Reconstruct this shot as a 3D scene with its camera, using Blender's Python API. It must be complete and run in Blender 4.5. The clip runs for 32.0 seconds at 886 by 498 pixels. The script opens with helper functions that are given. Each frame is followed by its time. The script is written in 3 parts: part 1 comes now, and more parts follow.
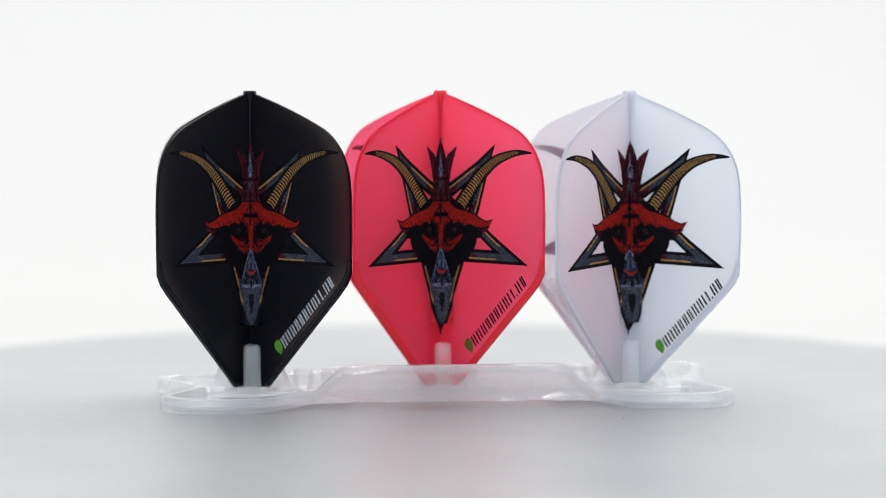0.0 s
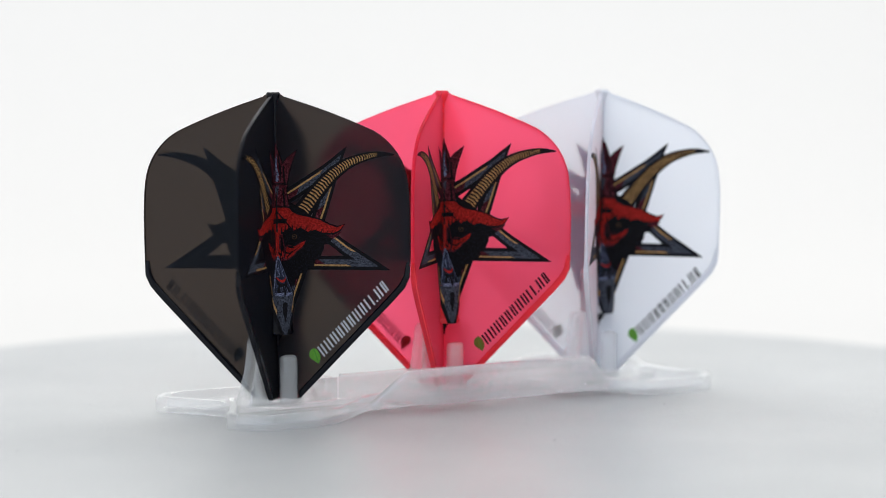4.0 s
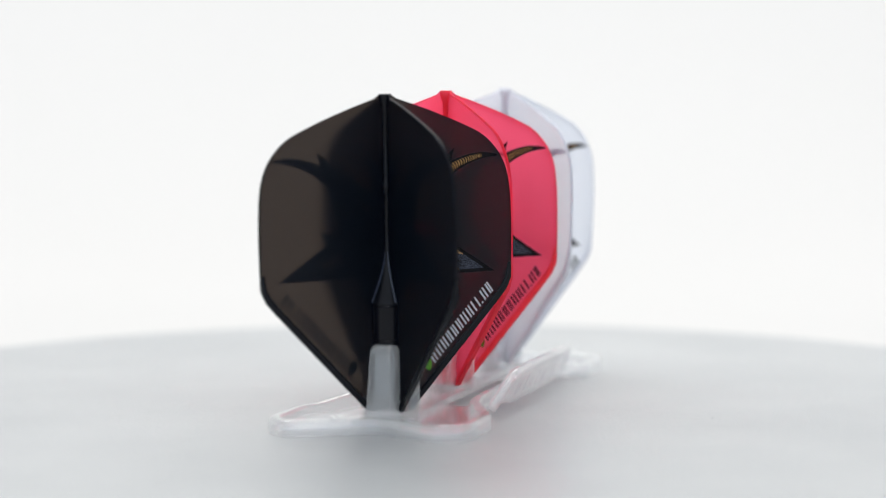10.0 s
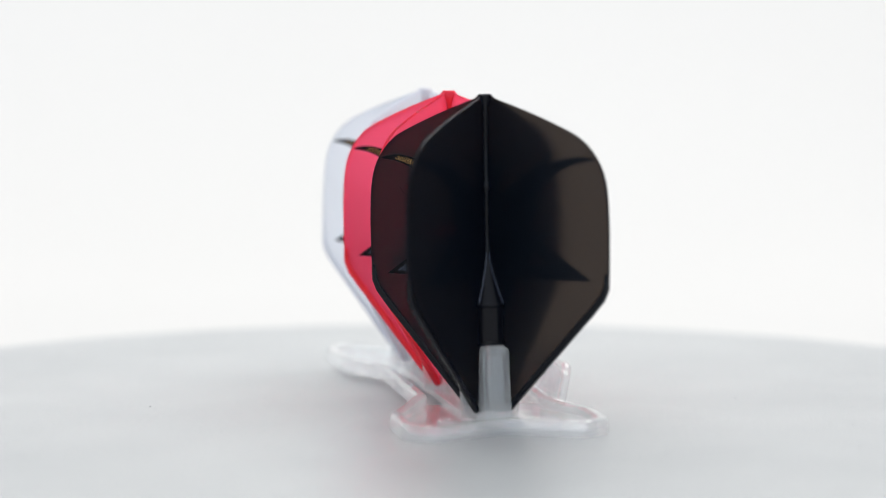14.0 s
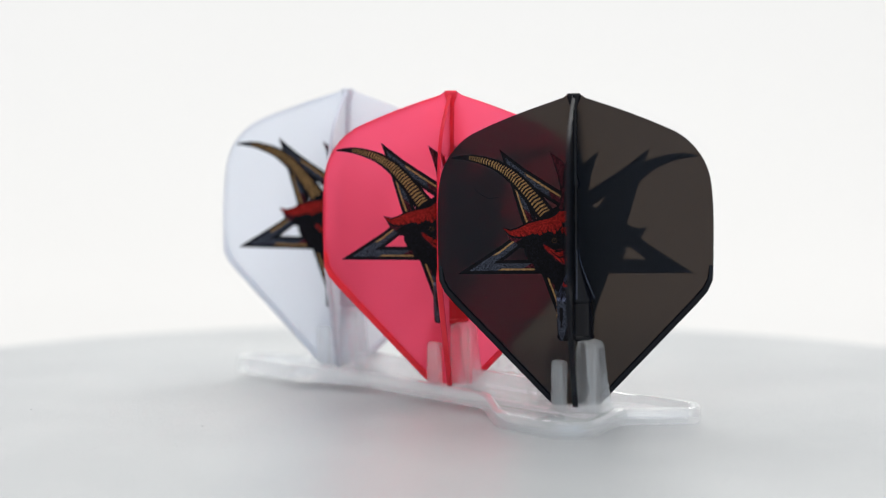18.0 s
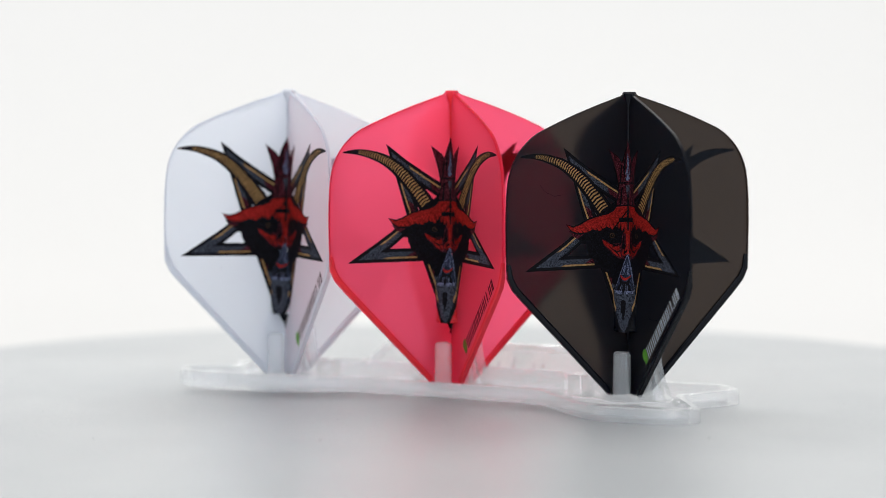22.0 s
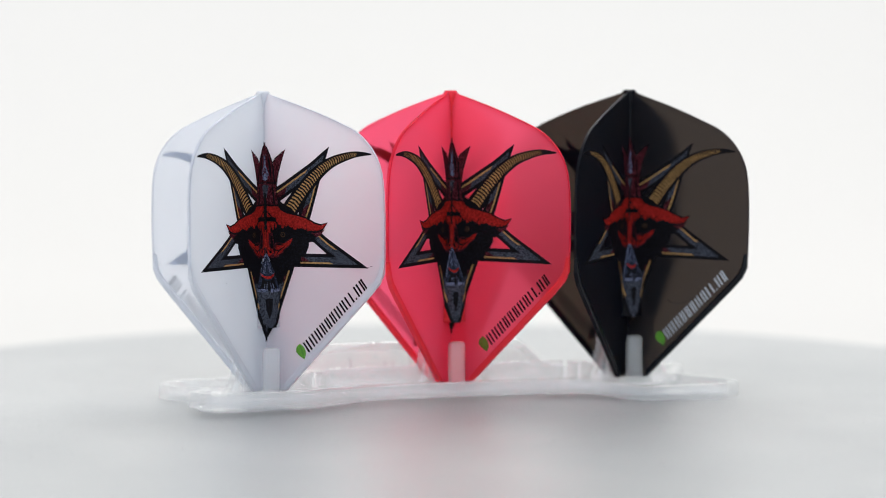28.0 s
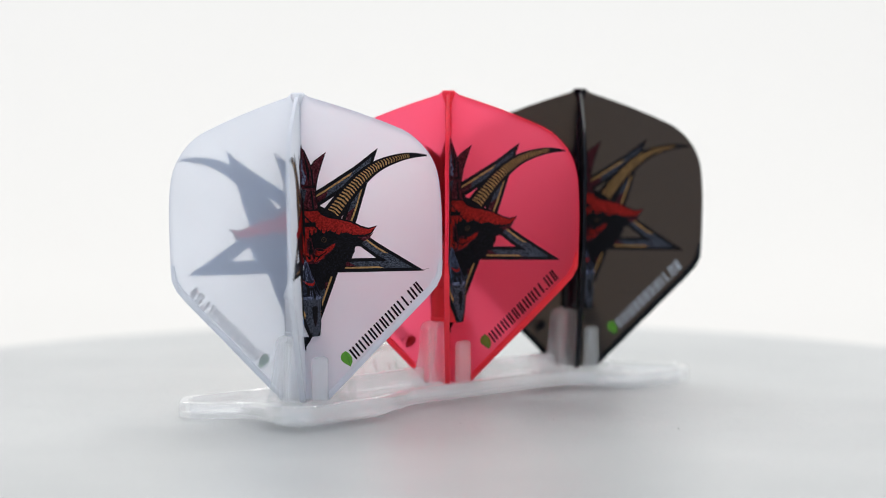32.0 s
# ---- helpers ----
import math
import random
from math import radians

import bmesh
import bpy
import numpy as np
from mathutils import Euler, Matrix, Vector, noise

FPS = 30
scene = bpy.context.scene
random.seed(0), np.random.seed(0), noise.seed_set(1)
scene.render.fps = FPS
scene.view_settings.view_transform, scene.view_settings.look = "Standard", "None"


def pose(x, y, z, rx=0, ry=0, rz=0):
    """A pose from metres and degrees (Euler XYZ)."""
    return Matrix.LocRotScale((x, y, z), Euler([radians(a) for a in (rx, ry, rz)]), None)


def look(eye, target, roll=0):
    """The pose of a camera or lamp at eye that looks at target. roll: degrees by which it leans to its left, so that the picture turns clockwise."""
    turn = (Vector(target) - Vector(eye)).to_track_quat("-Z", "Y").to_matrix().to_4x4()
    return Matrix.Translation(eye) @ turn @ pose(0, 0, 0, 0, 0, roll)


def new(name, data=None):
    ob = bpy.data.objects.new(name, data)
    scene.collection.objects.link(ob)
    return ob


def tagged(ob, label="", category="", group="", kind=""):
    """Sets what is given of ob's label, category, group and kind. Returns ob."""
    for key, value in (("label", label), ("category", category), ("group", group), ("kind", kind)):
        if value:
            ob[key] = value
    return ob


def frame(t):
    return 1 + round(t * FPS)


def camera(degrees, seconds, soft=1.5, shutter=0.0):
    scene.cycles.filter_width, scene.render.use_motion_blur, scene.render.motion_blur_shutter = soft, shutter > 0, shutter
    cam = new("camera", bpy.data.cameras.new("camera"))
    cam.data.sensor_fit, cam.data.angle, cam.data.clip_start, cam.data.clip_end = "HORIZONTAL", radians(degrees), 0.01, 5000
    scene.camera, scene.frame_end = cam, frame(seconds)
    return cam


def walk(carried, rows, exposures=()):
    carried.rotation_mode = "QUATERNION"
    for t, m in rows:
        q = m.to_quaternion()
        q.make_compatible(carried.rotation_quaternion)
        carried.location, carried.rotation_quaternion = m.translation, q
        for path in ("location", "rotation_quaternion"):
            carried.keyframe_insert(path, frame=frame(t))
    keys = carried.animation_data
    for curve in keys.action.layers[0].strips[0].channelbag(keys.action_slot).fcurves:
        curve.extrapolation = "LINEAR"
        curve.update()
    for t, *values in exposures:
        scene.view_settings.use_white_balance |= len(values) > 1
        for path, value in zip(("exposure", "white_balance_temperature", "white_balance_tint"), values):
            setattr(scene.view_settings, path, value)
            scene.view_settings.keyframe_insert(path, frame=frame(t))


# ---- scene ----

# Product shot: three dart flights in a clear holder, turning on a small turntable.
# Lengths below are in millimetres and are scaled to metres when a mesh is made.
MM = 0.001

# ---- camera ----
cam = camera(20.28, 32.0, soft=0.5)
cam.data.dof.use_dof = True
cam.data.dof.focus_distance = 0.315
cam.data.dof.aperture_fstop = 15.0
CAM_POSE = pose(0.0, -0.32699, 0.04564, 85.402, 0, 0.064)
walk(cam, [(0.0, CAM_POSE), (32.0, CAM_POSE)], exposures=[(0.0, 0.0, 6500, 10), (14.0, 0.0, 6500, 10), (19.0, -0.02, 6570, 10), (32.0, -0.02, 6570, 10)])

# the turntable's angle in degrees at t seconds
TURN_START, TURN_RATE = 3.155, 6.8328


def spin(t):
    return Matrix.Rotation(radians(TURN_START + TURN_RATE * t), 4, "Z")


# ---- light ----
world = bpy.data.worlds.new("studio")
scene.world = world
world.use_nodes = True
wbg = world.node_tree.nodes["Background"]
wbg.inputs["Strength"].default_value = 1.0
# a dim white studio, with cool daylight from a wide window side behind the camera
wtc = world.node_tree.nodes.new("ShaderNodeTexCoord")
wmap = world.node_tree.nodes.new("ShaderNodeMapping")
wmap.inputs["Rotation"].default_value = (0, 0, radians(90))
wgrad = world.node_tree.nodes.new("ShaderNodeTexGradient")
wgrad.gradient_type = "QUADRATIC"
wramp = world.node_tree.nodes.new("ShaderNodeValToRGB")
wramp.color_ramp.elements[0].color = (0.66, 0.66, 0.66, 1)
wramp.color_ramp.elements[1].color = (1.02, 1.15, 1.3, 1)
world.node_tree.links.new(wtc.outputs["Generated"], wmap.inputs["Vector"])
world.node_tree.links.new(wmap.outputs["Vector"], wgrad.inputs["Vector"])
world.node_tree.links.new(wgrad.outputs["Fac"], wramp.inputs["Fac"])
world.node_tree.links.new(wramp.outputs["Color"], wbg.inputs["Color"])


def softbox(name, eye, target, sx, sy, watts, color):
    lamp = bpy.data.lights.new(name, "AREA")
    lamp.shape, lamp.size, lamp.size_y, lamp.energy, lamp.color = "RECTANGLE", sx, sy, watts, color
    ob = new(name, lamp)
    ob.matrix_world = look(eye, target)
    return ob


softbox("rear_softbox", (0.0, 0.42, 0.56), (0, 0.0, 0.02), 0.9, 0.5, 5.2, (1.0, 0.985, 0.96))
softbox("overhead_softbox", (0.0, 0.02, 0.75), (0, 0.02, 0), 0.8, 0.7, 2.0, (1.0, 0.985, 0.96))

# ---- materials ----


def material(name):
    m = bpy.data.materials.new(name)
    m.use_nodes = True
    nt = m.node_tree
    for n in list(nt.nodes):
        nt.nodes.remove(n)
    out = nt.nodes.new("ShaderNodeOutputMaterial")
    return m, nt, out


def node(nt, kind, **values):
    n = nt.nodes.new(kind)
    for key, value in values.items():
        n.inputs[key.replace("_", " ")].default_value = value
    return n


def grain(nt, scale, detail=3.0, rough=0.6):
    tc = nt.nodes.new("ShaderNodeTexCoord")
    nz = node(nt, "ShaderNodeTexNoise", Scale=scale, Detail=detail, Roughness=rough)
    nt.links.new(tc.outputs["Object"], nz.inputs["Vector"])
    return nz


def ramp(nt, src, lo, hi, a, b):
    r = nt.nodes.new("ShaderNodeValToRGB")
    r.color_ramp.elements[0].position, r.color_ramp.elements[1].position = lo, hi
    r.color_ramp.elements[0].color, r.color_ramp.elements[1].color = (*a, 1), (*b, 1)
    nt.links.new(src, r.inputs["Fac"])
    return r


def bump(nt, src, strength, distance):
    b = node(nt, "ShaderNodeBump", Strength=strength, Distance=distance)
    nt.links.new(src, b.inputs["Height"])
    return b


def mix(nt, a, b, fac):
    n = nt.nodes.new("ShaderNodeMixShader")
    n.inputs[0].default_value = fac
    nt.links.new(a.outputs[0], n.inputs[1])
    nt.links.new(b.outputs[0], n.inputs[2])
    return n


def moulded_plastic(name, reflect, through_col, share, gloss_rough=0.28, coat=0.5, thick=False, scatter=0.36, bend=1.3, spread_share=0.0):
    """Thin translucent plastic: reflects diffusely, lets scattered light through, with a satin coat."""
    m, nt, out = material(name)
    nz = grain(nt, 900.0)
    big = grain(nt, 60.0, 2.0)
    dark = tuple(c * 0.93 for c in reflect)
    col = ramp(nt, big.outputs["Fac"], 0.35, 0.65, dark, reflect)
    bp = bump(nt, nz.outputs["Fac"], 0.12, 0.00004)
    pr = node(nt, "ShaderNodeBsdfPrincipled", Roughness=gloss_rough, IOR=1.45)
    pr.inputs["Specular IOR Level"].default_value = coat
    nt.links.new(col.outputs["Color"], pr.inputs["Base Color"])
    nt.links.new(bp.outputs["Normal"], pr.inputs["Normal"])
    if thick:
        tl = node(nt, "ShaderNodeBsdfTranslucent", Color=(*through_col, 1))
    else:
        tl = node(nt, "ShaderNodeBsdfRefraction", Color=(*through_col, 1), Roughness=scatter, IOR=bend)
    nt.links.new(bp.outputs["Normal"], tl.inputs["Normal"])
    if spread_share:
        tl = mix(nt, tl, node(nt, "ShaderNodeBsdfTranslucent", Color=(*through_col, 1)), spread_share)
    sh = mix(nt, pr, tl, share)
    nt.links.new(sh.outputs[0], out.inputs["Surface"])
    return m


def ink(name, col, vary=0.25, rough=0.45, share=0.12, dots=None):
    """Printed ink with a fine speckle: darker and lighter grains, and where given a sprinkle of dots of another colour."""
    m, nt, out = material(name)
    nz = grain(nt, 5200.0, 2.0, 0.7)
    dark = tuple(c * (1 - vary) for c in col)
    lite = tuple(min(1.0, c * (1 + vary)) for c in col)
    cr = ramp(nt, nz.outputs["Fac"], 0.4, 0.6, dark, lite)
    colour = cr.outputs["Color"]
    if dots:
        spots = ramp(nt, grain(nt, 7000.0, 1.0).outputs["Fac"], 0.58, 0.68, (0, 0, 0), (1, 1, 1))
        mx = nt.nodes.new("ShaderNodeMix")
        mx.data_type = "RGBA"
        nt.links.new(spots.outputs["Color"], mx.inputs[0])
        nt.links.new(colour, mx.inputs[6])
        mx.inputs[7].default_value = (*dots, 1)
        colour = mx.outputs[2]
    bp = bump(nt, nz.outputs["Fac"], 0.5, 0.00005)
    pr = node(nt, "ShaderNodeBsdfPrincipled", Roughness=rough)
    pr.inputs["Specular IOR Level"].default_value = 0.06
    nt.links.new(colour, pr.inputs["Base Color"])
    nt.links.new(bp.outputs["Normal"], pr.inputs["Normal"])
    tl = nt.nodes.new("ShaderNodeBsdfTranslucent")
    nt.links.new(colour, tl.inputs["Color"])
    sh = mix(nt, pr, tl, share)
    nt.links.new(sh.outputs[0], out.inputs["Surface"])
    return m


def clear_plastic(name):
    """Clear, slightly milky polypropylene of the holder."""
    m, nt, out = material(name)
    nz = grain(nt, 700.0, 3.0)
    bp = bump(nt, nz.outputs["Fac"], 0.1, 0.00005)
    tr = node(nt, "ShaderNodeBsdfTransparent", Color=(1.0, 0.998, 0.998, 1))
    gl = node(nt, "ShaderNodeBsdfPrincipled", Roughness=0.08, IOR=1.3)
    gl.inputs["Base Color"].default_value = (1.0, 0.995, 0.995, 1)
    gl.inputs["Transmission Weight"].default_value = 1.0
    gl.inputs["Specular IOR Level"].default_value = 1.0
    nt.links.new(bp.outputs["Normal"], gl.inputs["Normal"])
    milk = node(nt, "ShaderNodeBsdfTranslucent", Color=(1.0, 0.985, 0.985, 1))
    df = node(nt, "ShaderNodeBsdfDiffuse", Color=(0.9, 0.96, 1.0, 1))
    haze = mix(nt, milk, df, 0.58)
    clear = mix(nt, tr, gl, 0.16)
    body = mix(nt, clear, haze, 0.22)
    gloss = node(nt, "ShaderNodeBsdfGlossy", Color=(1, 1, 1, 1), Roughness=0.1)
    nt.links.new(bp.outputs["Normal"], gloss.inputs["Normal"])
    shine = mix(nt, body, gloss, 0.05)
    edge = node(nt, "ShaderNodeLayerWeight", Blend=0.5)
    nt.links.new(bp.outputs["Normal"], edge.inputs["Normal"])
    steep = nt.nodes.new("ShaderNodeMath")
    steep.operation = "POWER"
    steep.inputs[1].default_value = 4.0
    nt.links.new(edge.outputs["Facing"], steep.inputs[0])
    rise = nt.nodes.new("ShaderNodeMapRange")
    rise.inputs["To Min"].default_value = 0.07
    rise.inputs["To Max"].default_value = 0.6
    nt.links.new(steep.outputs[0], rise.inputs["Value"])
    nt.links.new(rise.outputs["Result"], shine.inputs[0])
    nt.links.new(shine.outputs[0], out.inputs["Surface"])
    return m


def disc_plastic():
    m, nt, out = material("turntable_plastic")
    fine = grain(nt, 2600.0, 2.0)
    big = grain(nt, 25.0, 3.0)
    both = nt.nodes.new("ShaderNodeMath")
    both.operation = "ADD"
    nt.links.new(big.outputs["Fac"], both.inputs[0])
    nt.links.new(fine.outputs["Fac"], both.inputs[1])
    half = nt.nodes.new("ShaderNodeMath")
    half.operation, half.inputs[1].default_value = "MULTIPLY", 0.5
    nt.links.new(both.outputs[0], half.inputs[0])
    col = ramp(nt, half.outputs[0], 0.36, 0.64, (0.335, 0.355, 0.37), (0.44, 0.457, 0.467))
    bp = bump(nt, fine.outputs["Fac"], 0.8, 0.0001)
    pr = node(nt, "ShaderNodeBsdfPrincipled", Roughness=0.31, IOR=1.45)
    nt.links.new(col.outputs["Color"], pr.inputs["Base Color"])
    nt.links.new(bp.outputs["Normal"], pr.inputs["Normal"])
    nt.links.new(pr.outputs[0], out.inputs["Surface"])
    return m


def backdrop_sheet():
    """White translucent sheet; its own emission stands in for light from behind."""
    m, nt, out = material("self_lit_sheet")
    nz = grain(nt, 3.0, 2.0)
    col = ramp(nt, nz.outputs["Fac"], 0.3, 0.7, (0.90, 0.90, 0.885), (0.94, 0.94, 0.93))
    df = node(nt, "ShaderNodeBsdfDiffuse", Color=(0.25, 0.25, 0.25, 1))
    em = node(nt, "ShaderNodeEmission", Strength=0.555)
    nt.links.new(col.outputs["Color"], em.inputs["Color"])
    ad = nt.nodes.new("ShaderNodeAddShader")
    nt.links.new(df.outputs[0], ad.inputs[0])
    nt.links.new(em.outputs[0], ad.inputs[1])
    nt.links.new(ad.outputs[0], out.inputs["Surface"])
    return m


PLASTICS = {}
for shade, reflect, seen_through, share, gloss, scatter, bend, spread_share in (
        ("black", (0.012, 0.02, 0.038), (0.27, 0.232, 0.2), 0.74, 0.55, 0.5, 1.1, 0.03),
        ("red", (1.0, 0.06, 0.085), (1.0, 0.37, 0.51), 0.86, 0.3, 0.55, 1.1, 0.48),
        ("white", (0.73, 0.76, 0.85), (0.93, 0.945, 0.965), 0.7, 0.35, 0.45, 1.12, 0.82)):
    # solid: the moulded socket and bead, edge: the ridges, lighter to paint in highlights
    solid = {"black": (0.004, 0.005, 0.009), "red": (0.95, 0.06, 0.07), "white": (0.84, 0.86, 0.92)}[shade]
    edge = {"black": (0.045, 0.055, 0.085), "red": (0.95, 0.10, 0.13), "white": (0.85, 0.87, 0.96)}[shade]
    PLASTICS[shade] = (
        moulded_plastic(shade + "_thin_plastic", reflect, seen_through, share, 0.3, gloss, False, scatter, bend, spread_share),
        moulded_plastic(shade + "_thick_plastic", solid, seen_through, {"black": 0.03, "red": 0.5, "white": 0.5}[shade], 0.14, 0.22, True),
        moulded_plastic(shade + "_ridge_highlight_plastic", edge, seen_through, 0.03, 0.14, 0.6, True))
MAT_HOLDER = clear_plastic("clear_plastic")
MAT_DISC = disc_plastic()
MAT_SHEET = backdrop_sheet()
INK_BLACK = ink("ink_black", (0.005, 0.0045, 0.006), 0.5, 0.45, 0.02, (0.013, 0.013, 0.022))
INK_SLATE = ink("ink_slate", (0.04, 0.045, 0.062), 0.8, 0.45, 0.12, (0.1, 0.11, 0.145))
INK_GOLD = ink("ink_gold", (0.47, 0.27, 0.105), 0.4, 0.45, 0.3)
INK_RED = ink("ink_red", (0.42, 0.022, 0.018), 0.45, 0.45, 0.35, (0.14, 0.008, 0.009))
INK_MAROON = ink("ink_maroon", (0.05, 0.007, 0.012), 0.8, 0.45, 0.12, (0.2, 0.05, 0.07))
INK_NIGHT = ink("ink_night_blue", (0.014, 0.017, 0.03), 0.7, 0.45, 0.05, (0.06, 0.075, 0.15))
INK_BLUE = ink("ink_blue_grey", (0.10, 0.115, 0.19), 0.8, 0.45, 0.12, (0.24, 0.27, 0.42))
INK_OLIVE = ink("ink_olive", (0.16, 0.17, 0.03), 0.2)
INK_BRONZE = ink("ink_bronze", (0.09, 0.05, 0.025), 0.4)
INK_NAVY = ink("ink_navy", (0.03, 0.045, 0.08), 0.2)
INK_SKY = ink("ink_pale_blue", (0.52, 0.66, 0.92), 0.15, 0.6, 0.3)
INK_PINK = ink("ink_pink", (0.95, 0.12, 0.25), 0.1, 0.6, 0.1)
INK_GREEN = ink("ink_green", (0.13, 0.36, 0.05), 0.15)
INK_LEAF = ink("ink_dark_green", (0.06, 0.22, 0.04), 0.2)
INK_WHITE = ink("ink_white", (0.5, 0.54, 0.6), 0.1)

# ---- mesh helpers ----


def part(name, bm, mat, parent=None, label="", smooth=False):
    """Links a bmesh, given in millimetres, as one mesh object."""
    bmesh.ops.scale(bm, vec=(MM, MM, MM), verts=bm.verts)
    me = bpy.data.meshes.new(name)
    bm.to_mesh(me)
    bm.free()
    me.materials.append(mat)
    if smooth:
        me.polygons.foreach_set("use_smooth", [True] * len(me.polygons))
        me.set_sharp_from_angle(angle=radians(38))
    ob = new(name, me)
    ob.parent = parent
    if label:
        ob["label"] = label
    return ob


def prism(points, y0, y1, bm=None):
    """A polygon in x, z, given depth from y0 to y1."""
    bm = bm or bmesh.new()
    a = [bm.verts.new((x, y0, z)) for x, z in points]
    b = [bm.verts.new((x, y1, z)) for x, z in points]
    n = len(points)
    faces = [bm.faces.new(a), bm.faces.new(b[::-1])]
    for i in range(n):
        faces.append(bm.faces.new((a[i], b[i], b[(i + 1) % n], a[(i + 1) % n])))
    bmesh.ops.recalc_face_normals(bm, faces=faces)
    return bm


def box(bm, x0, x1, y0, y1, z0, z1, bevel=0.0):
    made = bmesh.ops.create_cube(bm, size=1.0)["verts"]
    for v in made:
        v.co = ((x0 + x1) / 2 + v.co.x * (x1 - x0), (y0 + y1) / 2 + v.co.y * (y1 - y0), (z0 + z1) / 2 + v.co.z * (z1 - z0))
    if bevel:
        edges = list({e for v in made for e in v.link_edges})
        bmesh.ops.bevel(bm, geom=edges, offset=bevel, segments=3, profile=0.5, affect="EDGES")
    return bm


def lathe(profile, steps=48, bm=None):
    """Turns a profile of (radius, z) about the z axis."""
    bm = bm or bmesh.new()
    rings = []
    for r, z in profile:
        rings.append([bm.verts.new((r * math.cos(2 * math.pi * i / steps), r * math.sin(2 * math.pi * i / steps), z)) for i in range(steps)])
    for a, b in zip(rings, rings[1:]):
        for i in range(steps):
            bm.faces.new((a[i], a[(i + 1) % steps], b[(i + 1) % steps], b[i]))
    for ring, rev in ((rings[0], True), (rings[-1], False)):
        bm.faces.new(ring[::-1] if rev else ring)
    bmesh.ops.recalc_face_normals(bm, faces=bm.faces)
    return bm


def rounded(points, keep=(), times=2):
    """Cuts corners of a closed polygon, but for those whose index is kept."""
    pts = [(p, i in keep) for i, p in enumerate(points)]
    for _ in range(times):
        out = []
        n = len(pts)
        for i in range(n):
            (p, k), (a, _k), (b, _j) = pts[i], pts[i - 1], pts[(i + 1) % n]
            if k:
                out.append((p, True))
            else:
                out.append(((p[0] * 0.75 + a[0] * 0.25, p[1] * 0.75 + a[1] * 0.25), False))
                out.append(((p[0] * 0.75 + b[0] * 0.25, p[1] * 0.75 + b[1] * 0.25), False))
        pts = out
    return [p for p, _ in pts]


def outset(points, d):
    """Moves the sides of a closed polygon outwards by half of d."""
    n = len(points)
    area = sum(points[i][0] * points[(i + 1) % n][1] - points[(i + 1) % n][0] * points[i][1] for i in range(n))
    s = 1 if area > 0 else -1
    out = []
    for i in range(n):
        p, a, b = Vector(points[i]), Vector(points[i - 1]), Vector(points[(i + 1) % n])
        e, f = (p - a).normalized(), (b - p).normalized()
        ne, nf = Vector((e.y, -e.x)) * s, Vector((f.y, -f.x)) * s
        m = ne + nf
        k = d / max(0.45, m.length_squared / 2)
        out.append(tuple(p + m * k * 0.5))
    return out


def tube(points, radius, bm=None, sides=8, squash=1.0):
    """A round rod along a path of 3D points, with closed ends."""
    bm = bm or bmesh.new()
    pts = [Vector(p) for p in points]
    rings, side_dir = [], None
    for i, p in enumerate(pts):
        d = (pts[min(i + 1, len(pts) - 1)] - pts[max(i - 1, 0)]).normalized()
        u = Vector((0, 1, 0)) if side_dir is None else side_dir
        u = (u - d * u.dot(d)).normalized()
        side_dir = u
        w = d.cross(u)
        rings.append([bm.verts.new(p + (u * math.cos(2 * math.pi * k / sides) * squash + w * math.sin(2 * math.pi * k / sides)) * radius) for k in range(sides)])
    for a, b in zip(rings, rings[1:]):
        for k in range(sides):
            bm.faces.new((a[k], a[(k + 1) % sides], b[(k + 1) % sides], b[k]))
    bm.faces.new(rings[0])
    bm.faces.new(rings[-1])
    bmesh.ops.recalc_face_normals(bm, faces=bm.faces)
    return bm


# ---- setting ----
DISC_TOP = -0.45
DISC_R = 92.5


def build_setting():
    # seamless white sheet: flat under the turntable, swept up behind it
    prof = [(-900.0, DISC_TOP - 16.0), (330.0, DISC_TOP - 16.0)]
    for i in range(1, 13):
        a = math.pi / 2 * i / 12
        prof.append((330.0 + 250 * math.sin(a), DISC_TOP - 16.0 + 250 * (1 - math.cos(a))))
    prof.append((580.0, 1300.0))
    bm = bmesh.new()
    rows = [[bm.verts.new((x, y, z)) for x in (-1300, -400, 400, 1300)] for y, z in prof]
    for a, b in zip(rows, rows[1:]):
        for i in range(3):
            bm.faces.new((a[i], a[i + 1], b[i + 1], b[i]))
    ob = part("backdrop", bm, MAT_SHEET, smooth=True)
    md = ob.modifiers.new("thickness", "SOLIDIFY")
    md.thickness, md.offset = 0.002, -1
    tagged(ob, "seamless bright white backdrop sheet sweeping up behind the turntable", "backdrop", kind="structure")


def build_turntable():
    base = new("turntable")
    tagged(base, "round white satin plastic turntable disc carrying the holder", "turntable")
    z = DISC_TOP
    top = [(DISC_R - 0.6, z - 5.0), (DISC_R, z - 4.4), (DISC_R, z - 4.0), (DISC_R - 0.35, z - 2.4), (DISC_R - 1.2, z - 1.1), (DISC_R - 2.5, z - 0.3), (DISC_R - 4.2, z)]
    part("top_plate", lathe(top, 160), MAT_DISC, base)
    skirt = [(DISC_R - 3.0, z - 15.95), (DISC_R - 1.5, z - 15.4), (DISC_R - 1.2, z - 14.5), (DISC_R - 1.2, z - 5.05)]
    part("skirt", lathe(skirt, 120), MAT_DISC, base)
    return base


